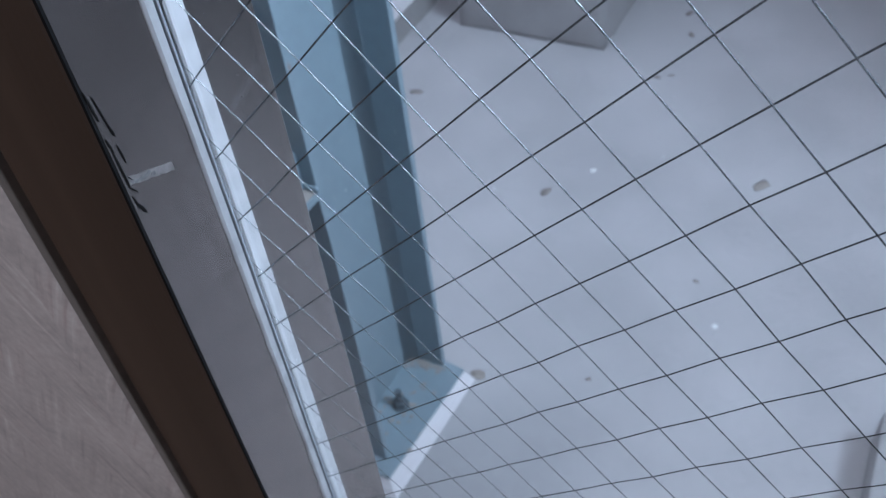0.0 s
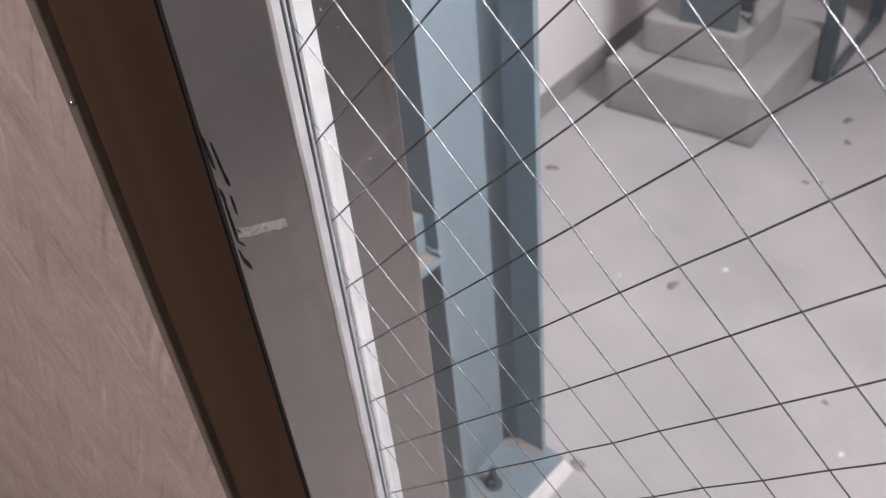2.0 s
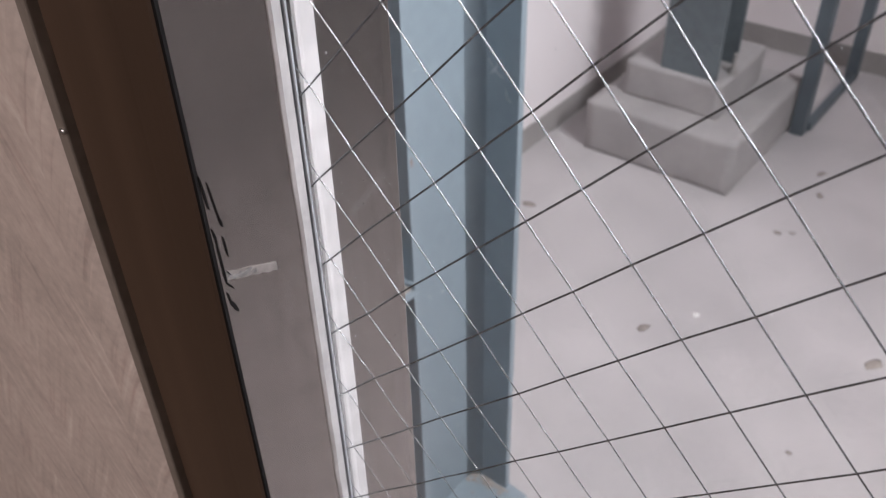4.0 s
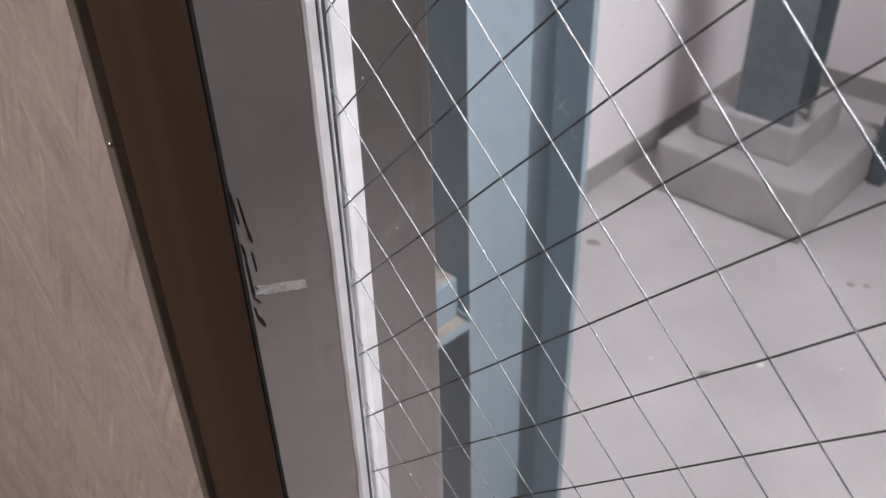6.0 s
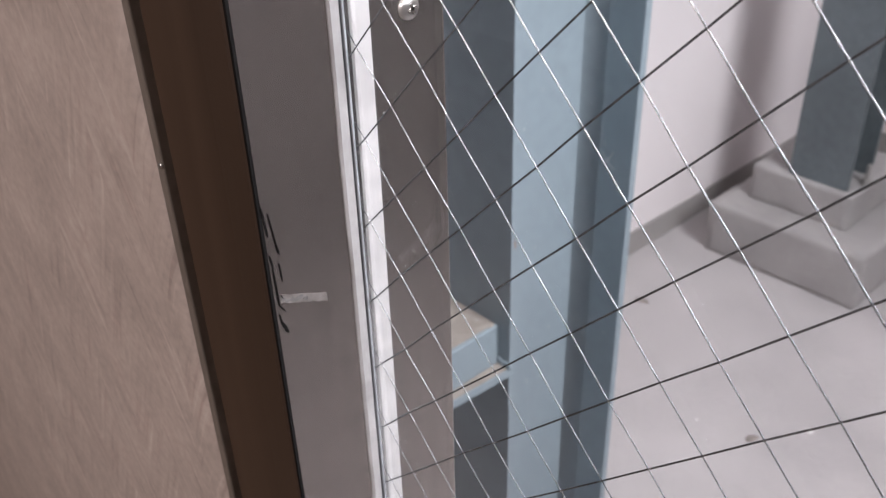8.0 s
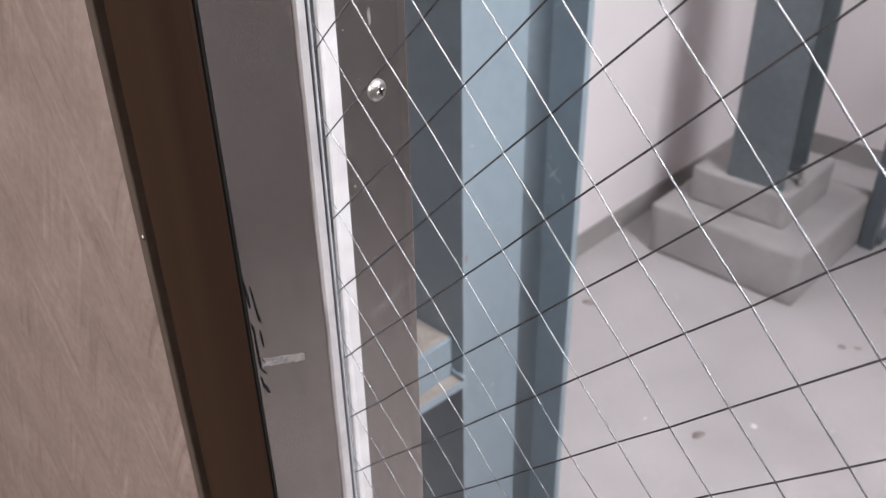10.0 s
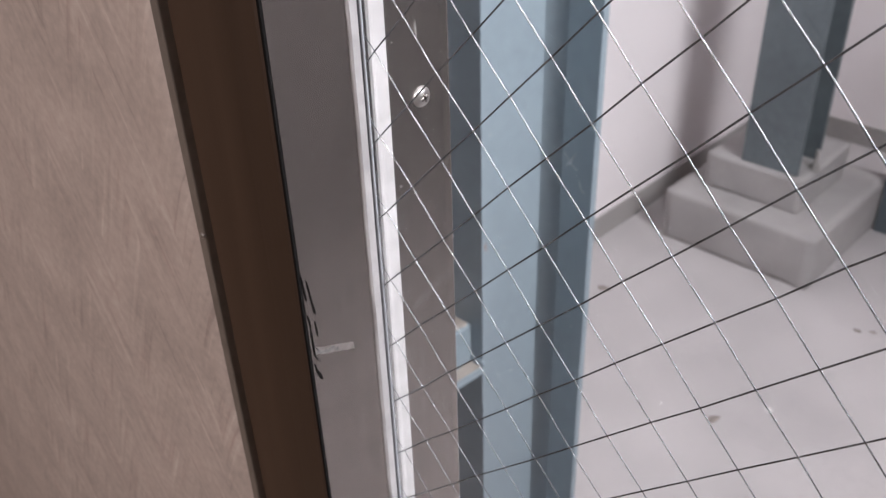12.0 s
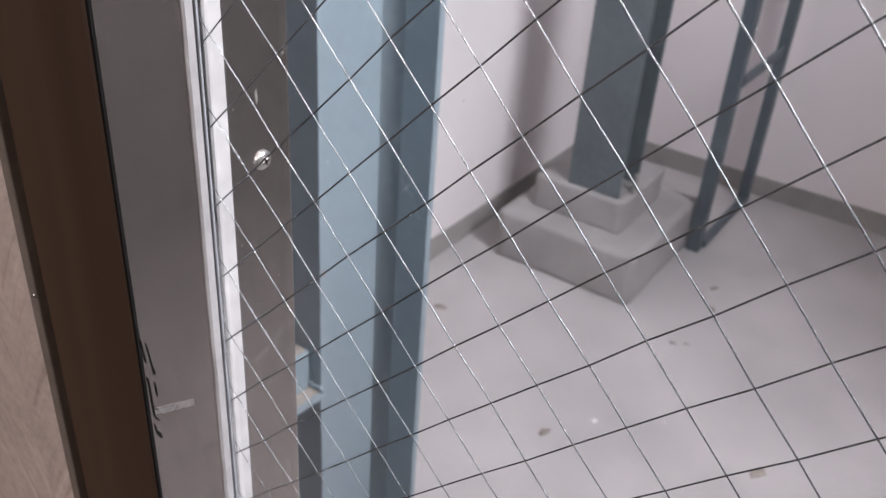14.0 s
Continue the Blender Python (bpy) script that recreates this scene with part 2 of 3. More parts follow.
PAD = 0.028
near = h_column(-25.0 * U, -17.0 * U, 20.6 * U, 30.0 * U, PAD, TOP, BLUE)
tagged(near, "pale blue-grey painted steel column on a base plate", "column", "columns of the yard")
ox, oy, oz = 0.546, 0.6578, PAD
PLATE = [(-26.9, 19.2), (-16.15, 19.4), (-15.35, 29.9), (-26.9, 31.2)]
bm = bmesh.new()
prism(bm, [(x * U + ox, y * U - oy) for x, y in PLATE], -0.007, 0)
part("base_plate", bm, BLUE, near)
bolt(near, -18.3 * U + ox, 25.1 * U - oy, 0)


def on_near(x, y, z):
    """Diamonds to metres from the foot of the near column."""
    p = V(x, y, z)
    return (p[0] + ox, p[1] - oy, p[2] - oz)


bracket = slab("bracket", on_near(-21.5, 12.0, -27.8), on_near(-17.75, 20.6, -25.4), BLUE, near, "pale blue bracket with a dusty top", 0.003)
slab("dust_layer", on_near(-21.3, 12.1, -25.41), on_near(-17.95, 20.5, -25.35), DUST, bracket, "tan dust lying on the bracket", 0.001)
LIP = [(-21.8, 12.0), (-17.5, 12.0), (-16.95, 20.6), (-21.8, 20.6)]
bm = bmesh.new()
prism(bm, [on_near(x, y, 0)[:2] for x, y in LIP], on_near(0, 0, -28.25)[2], on_near(0, 0, -27.8)[2])
part("bracket_lip", bm, BLUE, bracket)
bm = bmesh.new()
prism(bm, [on_near(x, y, 0)[:2] for x, y in [(-17.74, 12.2), (-17.55, 12.2), (-17.05, 20.5), (-17.74, 20.5)]], on_near(0, 0, -27.8)[2], on_near(0, 0, -27.74)[2])
part("lip_dust", bm, DUST, bracket, "tan dust on the lip of the bracket")
bm = bmesh.new()
welding = random.Random(6)
for i in range(9):      # weld where the lip meets the flange
    m4 = Matrix.Translation(on_near(-17.75 + 0.1 * i, 20.55, -27.6 + welding.uniform(-0.1, 0.1))) @ Matrix.Diagonal((0.0035, 0.003, 0.0045, 1))
    bmesh.ops.create_icosphere(bm, subdivisions=2, radius=1.0, matrix=m4)
part("weld", bm, BLUE, bracket, "rough painted weld bead", True)
bm = bmesh.new()
prism(bm, [on_near(x, y, 0)[:2] for x, y in [(-17.25, 20.52), (-16.96, 20.52), (-16.96, 21.0), (-17.25, 20.6)]], on_near(0, 0, -30.4)[2], on_near(0, 0, -28.2)[2])
part("paint_run", bm, BLUE, near, "thick pale paint run on the flange edge")
bm = bmesh.new()
dusty = random.Random(9)
for i in range(26):
    x, y = dusty.uniform(-20.8, -18.0), dusty.uniform(14, 20.2)
    r = dusty.uniform(0.2, 0.5)
    m4 = Matrix.Translation(on_near(x, y, -25.36)) @ Matrix.Diagonal((r * U, r * U, 0.12 * r * U, 1))
    bmesh.ops.create_icosphere(bm, subdivisions=1, radius=1.0, matrix=m4)
part("dust", bm, DUST, bracket, "tan dust lying on the bracket")
bm = bmesh.new()
low = [bm.verts.new((x * U, y * U, 0.0)) for x, y in [(-27.8, 18.3), (-15.25, 18.6), (-14.55, 30.1), (-27.8, 32.0)]]
top = [bm.verts.new((x * U, y * U, PAD - 0.0072)) for x, y in PLATE]
for i in range(4):
    bm.faces.new((low[i], low[(i + 1) % 4], top[(i + 1) % 4], top[i]))
bm.faces.new(top)
bm.faces.new(low[::-1])
bmesh.ops.subdivide_edges(bm, edges=list(bm.edges), cuts=5, use_grid_fill=True)
lumpy = random.Random(3)
for v in bm.verts:
    if 0.002 < v.co.z < PAD - 0.009:
        v.co.x += lumpy.uniform(-0.0015, 0.0015)
        v.co.y += lumpy.uniform(-0.0015, 0.0015)
pad = part("grout_pad", bm, WHITE)
tagged(pad, "white sloping grout pad under the column base plate", "pad")

plinth = new("concrete_plinth")
plinth.location = (-29.4 * U, 88 * U, 0)
tagged(plinth, "grey two-tier concrete plinth under the steel column", "plinth")
cast_block("lower_tier", (-9.1 * U, -11.5 * U, 0), (9.1 * U, 8.5 * U, 6.4 * U), PLINTH, plinth)
cast_block("upper_tier", (-6.6 * U, -7.7 * U, 6.3 * U), (5.0 * U, 5.0 * U, 10.6 * U), PLINTH, plinth)
far = h_column(-31.9 * U, -25.4 * U, 80.9 * U, 86.6 * U, 10.6 * U, TOP, DARKBLUE, 0.010)
tagged(far, "blue-grey painted steel column on a concrete plinth", "column", "columns of the yard")


def angle_bar(name, parent, x, y, z0, z1, w, t=0.005):
    """An upright angle iron: one leg along x, one along y."""
    bm = bmesh.new()
    prism(bm, [(x, y), (x + w, y), (x + w, y + w), (x + w - t, y + w), (x + w - t, y + t), (x, y + t)], z0, z1)
    return part(name, bm, DARKSTEEL, parent)


stand = new("steel_frame")
stand.location = (-19.0 * U, 94 * U, 0)
tagged(stand, "dark painted steel frame with two uprights and a rung", "steel frame")
angle_bar("upright", stand, -1.0 * U, 0, 0, 2.4, 1.6 * U)
angle_bar("upright", stand, -0.4 * U, 18 * U, 0, 2.4, 1.4 * U)
for z in (22.0, 45.0, 68.0):
    slab("rung", (0.25 * U, 1.6 * U, z * U), (0.75 * U, 18 * U, (z + 1.3) * U), DARKSTEEL, stand, "", 0.002)
# dark bar in place of the shadow on the floor between the uprights
slab("foot_rail", (0.1 * U, 1.6 * U, 0.004), (1.0 * U, 18 * U, 0.03), DARKSTEEL, stand, "", 0.002)
lug = bolt(far, 3.9 * U, 0.2 * U, 0.0, 0.06)
for ob in (lug, *lug.children):
    ob.data.materials[0] = SKIRT
block = slab("concrete_block", (13.2 * U, 18 * U, 0), (19 * U, 36 * U, 0.09), PLINTH, None, "", 0.006)
tagged(block, "low grey concrete block on the yard floor", "block")

# ---- the window ----
PX0, PX1, PZ0, PZ1 = -0.18, 22.0, -48.0, 20.0
window = structure(new("window_1"), "wired glass window in a grey steel frame")
jamb_x = -0.18 * U
pane = slab("pane", V(PX0, -0.03, PZ0), V(PX1, 0.17, PZ1), GLASS, window, "clear wired glass pane")
pane.visible_shadow = False


RATIO = 0.959
wires = random.Random(4)
for fam in (1, -1):
    for k in range(-60, 80):
        # bright family goes down to the right from node k, the other up
        pts = []
        for s2 in range(-1, 2 * 24):
            s = s2
            x, z = s * RATIO / 2, -k - fam * s / 2
            if PX0 + 0.02 <= x <= PX1 - 0.05 and PZ0 + 0.05 <= z <= PZ1 - 0.05:
                pts.append((x + wires.uniform(-1, 1) * 0.008, 0.03 + fam * 0.012 * (1 if (s + k) % 2 else -1), z + wires.uniform(-1, 1) * 0.008))
            elif s == -1 and PZ0 + 0.05 <= z <= PZ1 - 0.05:
                f = (PX0 + 0.02) / x
                pts.append((x * f, 0.03, -k - fam * s * f / 2))
        if len(pts) < 2:
            continue
        bm = bmesh.new()
        rings = []
        d = (Vector(pts[-1]) - Vector(pts[0])).normalized()
        side = d.cross(Vector((0, 1, 0))).normalized()
        for p in pts:
            c = Vector(V(*p))
            rings.append([bm.verts.new(c + 0.00024 * (side * math.cos(a) + Vector((0, 1, 0)) * math.sin(a))) for a in [i * math.tau / 6 for i in range(6)]])
        for a, b in zip(rings, rings[1:]):
            for i in range(6):
                bm.faces.new((a[i], a[(i + 1) % 6], b[(i + 1) % 6], b[i]))
        bm.faces.new(rings[0][::-1])
        bm.faces.new(rings[-1])
        part("wire", bm, WIRE, window, "", True)

Z0, Z1 = V(0, 0, PZ0)[2] - 0.03, V(0, 0, PZ1)[2] + 0.03
slab("jamb", (jamb_x - 0.03, -1.26 * U, Z0), (jamb_x, -0.19 * U, Z1), POLISHED, window, "grey brushed steel jamb with a scuff", 0.0008)
slab("jamb", (jamb_x - 0.03, 0.36 * U, Z0), (jamb_x, 1.45 * U, Z1), STEEL, window, "grey brushed steel jamb with a screw", 0.0008)
bm = bmesh.new()
ragged = random.Random(2)
rings, edge, z = [], 0.0, Z0
while z < Z1:
    edge = max(-0.02, min(0.02, edge * 0.97 + ragged.uniform(-0.007, 0.007)))
    rings.append([bm.verts.new((jamb_x + dx, y * U, z)) for dx, y in
                  ((-0.004, -0.22 + edge), (0.0004, -0.22 + edge), (0.0011, -0.19 + edge * 0.4), (0.0012, -0.085), (0.0008, -0.072), (-0.004, -0.072))])
    z += 0.004
for a, c in zip(rings, rings[1:]):
    for i in range(6):
        bm.faces.new((a[i], a[(i + 1) % 6], c[(i + 1) % 6], c[i]))
part("bead", bm, SEAL, window, "uneven white sealant bead")
slab("gasket", (jamb_x - 0.012, -0.072 * U, Z0), (jamb_x - 0.001, -0.031 * U, Z1), GASKET, window)
slab("gasket_lip", (jamb_x - 0.001, -0.054 * U, Z0), (jamb_x + 0.0016, -0.031 * U, Z1), RIDGE, window, "thin pale gasket lip")
slab("gasket_bed", (jamb_x - 0.012, -0.03 * U, Z0), (jamb_x - 0.0002, 0.175 * U, Z1), GREYBED, window, "grey setting gasket")
slab("outer_bead", (jamb_x - 0.012, 0.175 * U, Z0), (jamb_x + 0.001, 0.42 * U, Z1), STRIP, window, "white glazing strip", 0.001)

# screw, scratch and scuff on the jamb
sy, sz = 0.94 * U, V(0, 0, -1.83)[2]
bm = bmesh.new()
prof = [(0.0, 0.0018), (0.0016, 0.00165), (0.0028, 0.0012), (0.0034, 0.0005), (0.0035, 0.0)]
rows = []
for r, h in prof:
    rows.append([bm.verts.new((jamb_x + h, sy + r * math.cos(i * math.tau / 24), sz + r * math.sin(i * math.tau / 24))) for i in range(24)] if r else [bm.verts.new((jamb_x + h, sy, sz))])
for i in range(24):
    bm.faces.new((rows[0][0], rows[1][i], rows[1][(i + 1) % 24]))
for a, c in zip(rows[1:], rows[2:]):
    for i in range(24):
        bm.faces.new((a[i], c[i], c[(i + 1) % 24], a[(i + 1) % 24]))
screw = part("screw", bm, CHROME, window, "bright pan-head screw", True)
bm = bmesh.new()
for ang in (20, 110):
    m4 = Matrix.Translation((jamb_x + 0.00175, sy, sz)) @ Matrix.Rotation(radians(ang), 4, "X") @ Matrix.Diagonal((0.0006, 0.0030, 0.0007, 1))
    bmesh.ops.create_cube(bm, size=1.0, matrix=m4)
part("cross_slot", bm, STEEL, screw)


def flake(name, mat, parent, label, pts, axis, h, at):
    """A thin raised patch, its outline given in the plane of a surface."""
    bm = bmesh.new()
    lo, hi = [], []
    for a, c in pts:
        if axis == "x":
            lo.append(bm.verts.new((at, a, c)))
            hi.append(bm.verts.new((at + h, a, c)))
        else:
            lo.append(bm.verts.new((a, at, c)))
            hi.append(bm.verts.new((a, at - h, c)))
    n = len(pts)
    for i in range(n):
        bm.faces.new((lo[i], lo[(i + 1) % n], hi[(i + 1) % n], hi[i]))
    bm.faces.new(hi)
    return part(name, bm, mat, parent, label)


def zz(z):
    return (z - FLOOR) * U


scuffing = random.Random(12)
# torn tape: a strip that falls towards the glass, ragged and holed
top_edge = [(-1.17 + 0.60 * f, -4.50 - 0.255 * f + scuffing.uniform(-0.006, 0.006)) for f in [i / 16 for i in range(17)]]
low_edge = [(y + scuffing.uniform(-0.006, 0.006), z - 0.11 + scuffing.uniform(-0.008, 0.008)) for y, z in top_edge[::-1]]
flake("tape", TAPE, window, "strip of dull clear tape", [(y * U, zz(z)) for y, z in top_edge + low_edge], "x", 0.0002, jamb_x)
for k in range(6):      # the paler, thicker end by the casing
    y, z = -1.13 + 0.055 * k, -4.575 - 0.022 * k + scuffing.uniform(-0.02, 0.02)
    ring = [((y + 0.040 * math.cos(a) * scuffing.uniform(0.5, 1.1)) * U, zz(z + 0.034 * math.sin(a) * scuffing.uniform(0.4, 1.1))) for a in [i * math.tau / 10 for i in range(10)]]
    flake("scuff", SCUFF, window, "pale scuff of torn tape", ring, "x", 0.00028 + 0.00002 * k, jamb_x)
flake("scratch", SCUFF, window, "", [(0.87 * U, zz(-0.92)), (0.90 * U, zz(-0.88)), (0.91 * U, zz(-1.04)), (0.88 * U, zz(-1.08))], "x", 0.0002, jamb_x)
specks = random.Random(31)
for k in range(16):     # dust specks on the outer jamb
    y, z, r = specks.uniform(0.5, 1.38), specks.uniform(-9.5, -0.5), specks.uniform(0.006, 0.014)
    ring = [((y + r * math.cos(a) * specks.uniform(0.6, 1.2)) * U, zz(z + r * math.sin(a) * specks.uniform(0.6, 1.4))) for a in [i * math.tau / 7 for i in range(7)]]
    flake("speck", SCUFF, window, "", ring, "x", 0.0002, jamb_x)
RX = PX1 * U
slab("jamb", (RX, -1.26 * U, Z0), (RX + 0.04, 1.45 * U, Z1), STEEL, window)
slab("sill", (jamb_x - 0.03, -1.26 * U, Z0 - 0.04), (RX + 0.04, 1.45 * U, Z0), STEEL, window)
slab("head", (jamb_x - 0.03, -1.26 * U, Z1), (RX + 0.04, 1.45 * U, Z1 + 0.04), STEEL, window)

# wall round the window, with its thickness
WX0, WX1 = jamb_x - 0.03, RX + 0.04
YI, YO = -0.9 * U, 1.4 * U
structure(slab("wall_south", (-3.5, YI, 0), (WX0, YO - 0.004, TOP), ROOM), "wall beside the window")
structure(slab("wall_south_east", (WX1, YI, 0), (2.75, YO - 0.004, TOP), ROOM), "wall beside the window")
structure(slab("wall_under_window", (WX0, YI, 0), (WX1, YO - 0.004, Z0 - 0.04), ROOM), "wall under the window")
structure(slab("wall_over_window", (WX0, YI, Z1 + 0.04), (WX1, YO - 0.004, TOP), ROOM), "wall over the window")

# ---- the room side ----
bm = bmesh.new()
prism(bm, [(-1.95 * U, YI), (-1.95 * U, -1.27 * U), (-1.91 * U, -1.295 * U), (-0.78 * U, -1.272 * U), (-0.27 * U, -1.28 * U), (-0.225 * U, -1.255 * U), (-0.225 * U, YI)], 0, 2.3)
casing = part("window_casing", bm, WOOD)
structure(casing, "dark brown wooden window casing with a chipped edge")
# black slab standing in for the shade in the gap between casing and jamb
slab("shadow_gap", (-0.224 * U, -1.268 * U, 0.2), (-0.181 * U, YI, 2.2), CHIP_AND_GAP, window)
structure(slab("trim", (-2.9 * U, -1.40 * U, 0), (-1.953 * U, YI, 2.3), GROOVE, None, "", 0.0006), "dark metal strip in the groove beside the casing")
CRACKS = ((-1.235, -3.40, -1.20, -3.77, 0.016), (-1.165, -3.50, -1.11, -4.00, 0.008), (-1.125, -3.85, -1.10, -4.02, 0.016), (-1.215, -3.98, -1.19, -4.16, 0.012), (-1.20, -4.12, -1.185, -4.62, 0.016), (-1.12, -4.12, -1.105, -4.36, 0.007), (-1.16, -4.50, -1.13, -4.56, 0.012), (-1.19, -4.62, -1.12, -4.74, 0.018), (-1.20, -4.74, -1.18, -4.92, 0.010), (-1.175, -4.86, -1.125, -5.03, 0.032))
for k, (y0, z0, y1, z1, w) in enumerate(CRACKS):
    j = random.Random(k)
    rim = []
    for f in [i / 7 for i in range(8)]:
        rim.append((y0 + (y1 - y0) * f, z0 + (z1 - z0) * f, w * (0.25 + math.sin(math.pi * f)) * j.uniform(0.5, 1.2)))
    ring = [((y + 0.6 * h) * U, zz(z)) for y, z, h in rim] + [((y - 0.6 * h) * U, zz(z)) for y, z, h in rim[::-1]]
    flake("chip", CHIP_AND_GAP, window, "black torn chip along the casing", ring, "x", 0.0004, jamb_x)
# a highlight on the metal strip, modelled as a tiny bright stud
pin = bmesh.new()
cyl(pin, (-2.0 * U, -1.38 * U, zz(-3.5)), (-2.0 * U, -1.42 * U, zz(-3.5)), 0.0013, 14, 0.0009)
tagged(part("pin", pin, CHROME, None, "", True), "small bright stud standing in for a glint on the groove strip", "pin")

bm = bmesh.new()
edge = [(-3.0, YI - 0.006), (-3.0, -1.46 * U)]
R0 = 0.28
edge += [((-2.045 - R0) * U + R0 * U * math.sin(a), (-1.46 + R0 * 0.55) * U - R0 * 0.55 * U * math.cos(a)) for a in [radians(90 * i / 8) for i in range(9)]]
edge += [(-2.045 * U, YI - 0.006)]
prism(bm, edge, 0, 2.4)
paper = part("wall_papered", bm, PAPER)
for p in paper.data.polygons:
    p.use_smooth = 0.02 < abs(p.normal.x) < 0.998
structure(paper, "beige textured wallpaper with a herringbone pattern")
flake("pen_mark", PEN, None, "", [(-8.85 * U, zz(-3.45)), (-8.60 * U, zz(-3.36)), (-8.64 * U, zz(-3.6)), (-8.42 * U, zz(-3.93)), (-8.56 * U, zz(-3.97)), (-8.76 * U, zz(-3.62))], "y", 0.0002, -1.46 * U)
tagged(bpy.data.objects["pen_mark"], "short blue pen stroke on the wallpaper", "pen mark")
structure(slab("floor", (-3.0, -3.0, -0.1), (2.4, YI, 0.0), ROOMFLOOR), "plain floor of the room")
structure(slab("ceiling", (-3.0, -3.0, 2.4), (2.4, YI, 2.5), ROOM), "plain ceiling of the room")
structure(slab("wall_room_south", (-3.0, -3.1, 0), (2.4, -3.0, 2.4), ROOM), "plain wall of the room")
structure(slab("wall_room_west", (-3.1, -3.1, 0), (-3.0, YI, 2.4), ROOM), "plain wall of the room")
structure(slab("wall_room_east", (2.4, -3.1, 0), (2.5, YI, 2.4), ROOM), "plain wall of the room")
structure(slab("facade", (-3.5, YO - 0.004, 0), (WX0, YO, TOP), FACADE), "dark rendered outside of the house wall")
structure(slab("facade", (WX1, YO - 0.004, 0), (2.75, YO, TOP), FACADE), "dark rendered outside of the house wall")
structure(slab("facade", (WX0, YO - 0.004, 0), (WX1, YO, Z0 - 0.04), FACADE), "dark rendered outside of the house wall")
structure(slab("facade", (WX0, YO - 0.004, Z1 + 0.04), (WX1, YO, TOP), FACADE), "dark rendered outside of the house wall")


# ---- small things on the yard floor ----
def clod(x, y, r, mat, label, category, flat=0.25, long=1.0, turn=0.0):
    j = random.Random(int(x * 100) + int(y * 10))
    bm = bmesh.new()
    bmesh.ops.create_icosphere(bm, subdivisions=2, radius=1.0)
    for v in bm.verts:
        v.co *= j.uniform(0.75, 1.15)
        v.co = Vector((v.co.x * long, v.co.y, max(v.co.z, -0.05) * flat)) * r * U
    ob = part(category.replace(" ", "_"), bm, mat, None, "", True)
    ob.matrix_world = pose(x * U, y * U, 0.0, 0, 0, turn)
    return tagged(ob, label, category, "bits on the yard floor")


DARKBIT, WHITEBIT, TANBIT = "small dark clod of dirt on the concrete floor", "tiny white fleck of plaster on the floor", "dry tan leaf scrap lying on the concrete floor"
for x, y, r, long, turn in ((-17.6, 52.3, 0.42, 1.7, 70), (-36.9, 62.7, 0.5, 1.6, 10), (-13.6, 87.2, 0.4, 1.8, 60), (-12.2, 82.8, 0.35, 2.0, 120), (-13.4, 73.5, 0.35, 1.2, 0), (-6.55, 33.4, 0.2, 1.2, 30), (-1.8, 46.2, 0.22, 1.4, 0), (-12.1, 74.3, 0.25, 1.5, 20)):
    clod(x, y, r, CLOD, DARKBIT, "dirt clod", 0.25, long, turn)
for x, y, r in ((-14.5, 56.7, 0.35), (-22.3, 51.0, 0.15), (0.8, 42.0, 0.28), (-9.0, 61.0, 0.12)):
    clod(x, y, r, FLECK, WHITEBIT, "plaster fleck", 0.3)
clod(0.5, 59.9, 0.55, DUST, TANBIT, "leaf scrap", 0.15, 1.7, 60)
clod(-14.5, 30.6, 0.55, DUST, "tan dirt heaped at the corner of the pad", "dirt heap", 0.3, 1.2, 0)


# ---- marks and dirt on the near column ----
def chalk(x, z, pts):
    fy = 30.0 * U - 0.012 - oy
    ob = flake("chalk_mark", CHALK, near, "faint chalk mark", [((x + a) * U + ox, zz(z + c) - oz) for a, c in pts], "y", 0.0003, fy)
    return ob


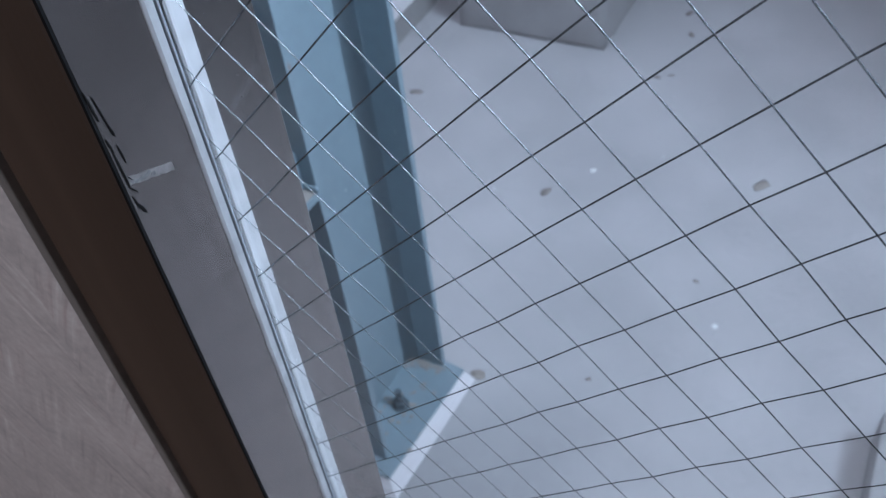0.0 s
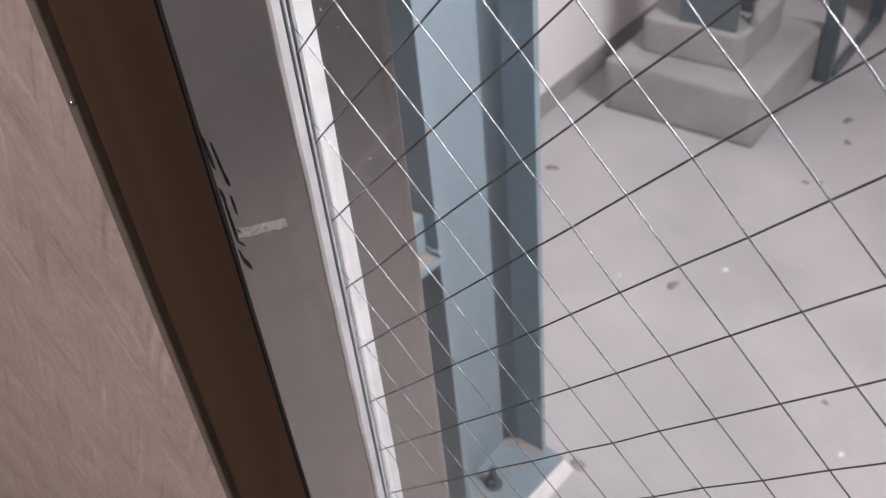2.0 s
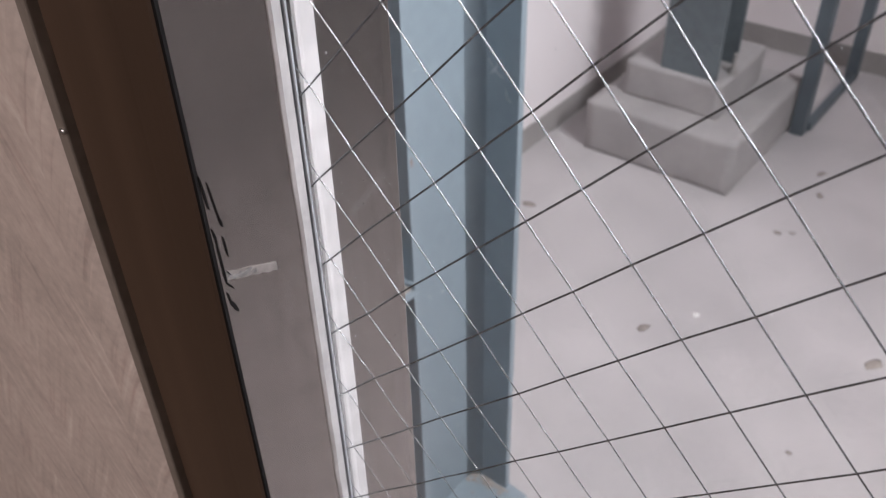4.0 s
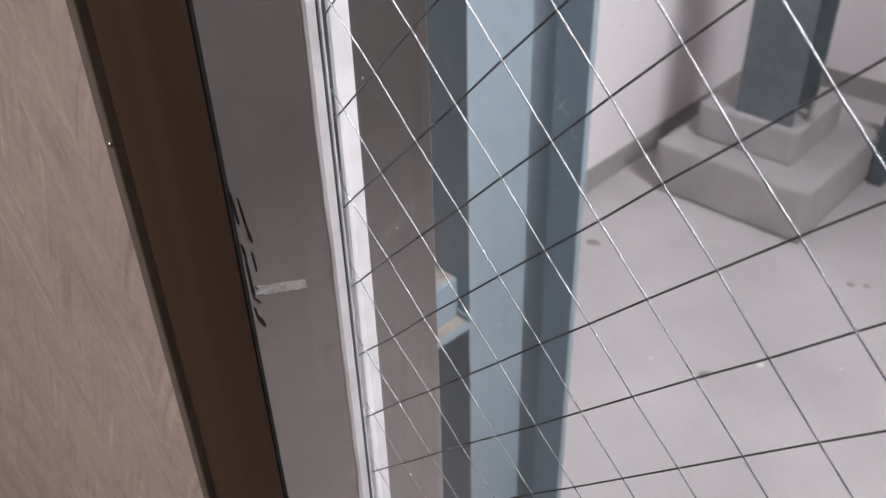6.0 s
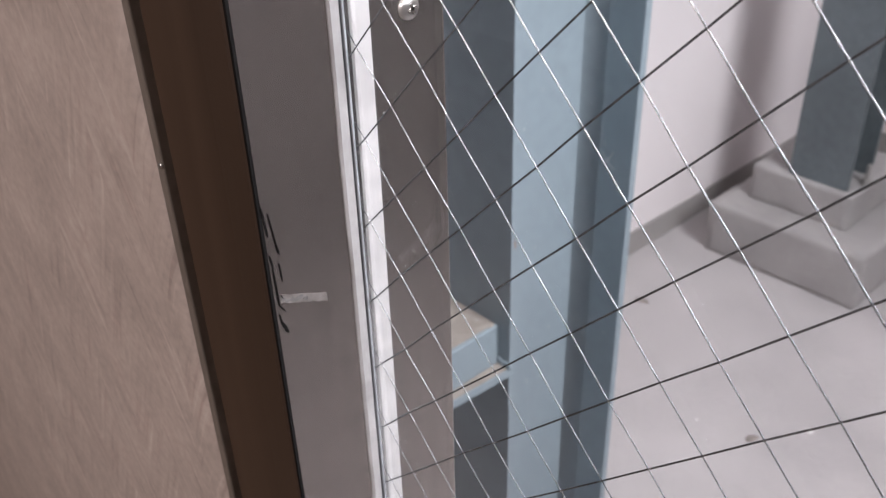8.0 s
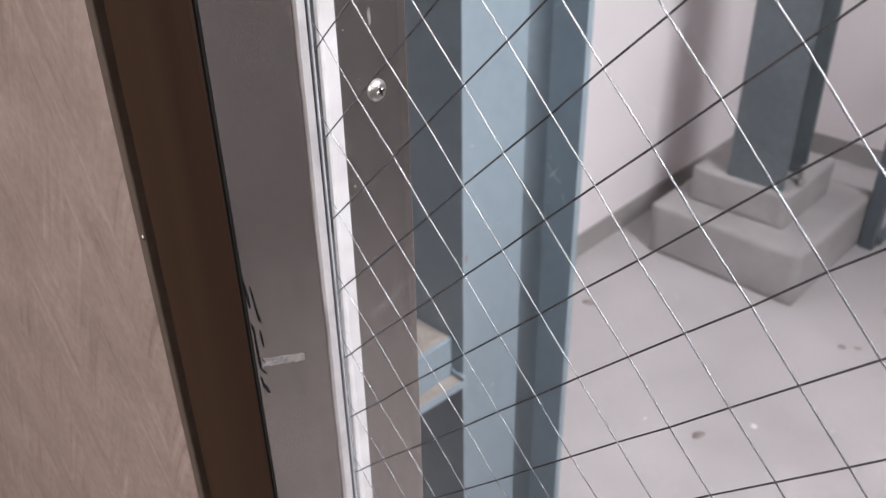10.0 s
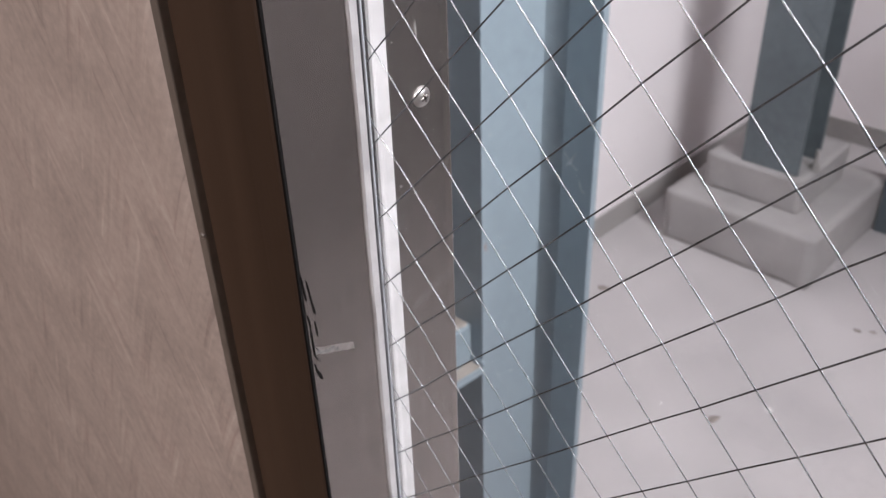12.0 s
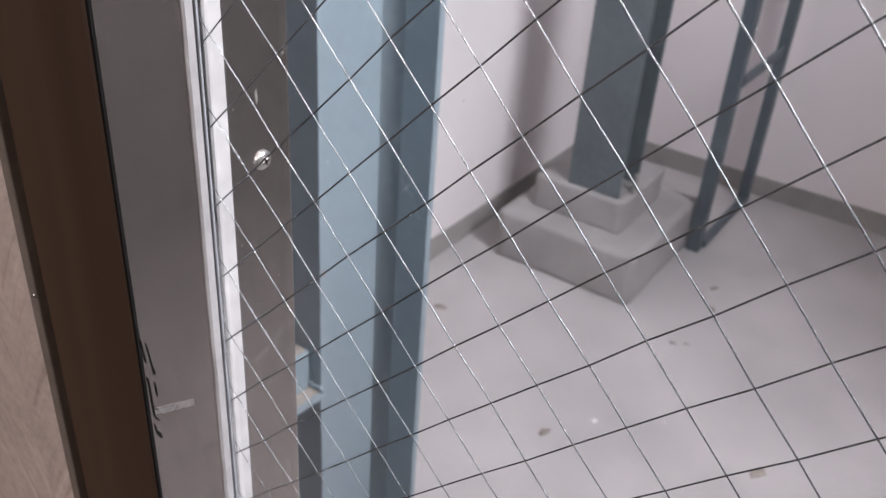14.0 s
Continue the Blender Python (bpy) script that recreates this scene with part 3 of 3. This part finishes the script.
chalk(-18.5, -19.6, [(-0.5, 0.3), (-0.42, 0.36), (-0.1, -0.1), (0.3, 0.5), (0.36, 0.44), (0.02, -0.2), (0.5, -0.5), (0.44, -0.55), (-0.05, -0.28), (-0.3, -0.5), (-0.36, -0.44), (-0.14, -0.16)])
chalk(-17.7, -21.0, [(-0.2, 0.3), (-0.12, 0.3), (0.0, -0.2), (0.25, -0.3), (0.22, -0.38), (-0.06, -0.28)])
chalk(-19.0, -10.8, [(-0.5, -0.5), (-0.45, -0.55), (0.5, 0.45), (0.46, 0.5)])
for k, (y, z, w, h) in enumerate(((20.85, -20.5, 0.12, 0.35), (25.6, -24.0, 0.07, 0.1), (27.0, -30.0, 0.09, 0.12), (25.2, -33.0, 0.06, 0.2), (27.7, -46.5, 0.12, 0.15), (26.4, -40.0, 0.08, 0.08))):
    j = random.Random(40 + k)
    ring = [((y + w * math.cos(a) * j.uniform(0.5, 1.2)) * U - oy, zz(z + h * math.sin(a) * j.uniform(0.5, 1.2)) - oz) for a in [i * math.tau / 9 for i in range(9)]]
    flake("rust_spot", CLOD if k == 0 else CHALK, near, "", ring, "x", 0.0003, 0.104 if k == 0 else 0.028)
for k in range(14):     # paint specks on the web and on the inner face of the far flange
    j = random.Random(70 + k)
    z, r = j.uniform(-46, -12), j.uniform(0.05, 0.11)
    ring = [(r * math.cos(a) * j.uniform(0.5, 1.2), r * math.sin(a) * j.uniform(0.5, 1.3)) for a in [i * math.tau / 7 for i in range(7)]]
    if k % 2:
        chalk(j.uniform(-20.2, -17.4), z, ring)
    else:
        y = j.uniform(24.0, 28.0)
        flake("paint_speck", CHALK, near, "", [((y + a) * U - oy, zz(z + c) - oz) for a, c in ring], "x", 0.0003, 0.028)
for k, (y, z, r) in enumerate(((1.95, 0.50, 0.005), (1.62, 0.86, 0.003), (2.02, 0.28, 0.004))):
    j = random.Random(90 + k)
    mark = flake("wall_mark", GREYBED, None, "", [(y + r * 0.7 * math.cos(a) * j.uniform(0.5, 1.2), z + r * math.sin(a) * j.uniform(0.5, 1.3)) for a in [i * math.tau / 8 for i in range(8)]], "x", 0.0004, LEFT)
    tagged(mark, "small grey scuff on the white plaster wall", "wall mark", "marks on the white wall")
grit = random.Random(21)
bm = bmesh.new()
for i in range(150):
    if i < 90:      # along the foot of the far flange
        x, y = grit.uniform(-20.9, -17.0), 29.4 - abs(grit.gauss(0, 0.35))
    elif i < 125:   # round the bolt
        x, y = grit.gauss(-18.6, 0.7), grit.gauss(25.2, 0.8)
    else:
        x, y = grit.uniform(-20.8, -15.2), grit.uniform(20.0, 29.4)
    r = grit.uniform(0.06, 0.22)
    m4 = Matrix.Translation((x * U + ox, y * U - oy, 0.0)) @ Matrix.Diagonal((r * U, r * U, 0.3 * r * U, 1))
    bmesh.ops.create_icosphere(bm, subdivisions=1, radius=1.0, matrix=m4)
part("grit", bm, DUST, near, "brown grit on the base plate")
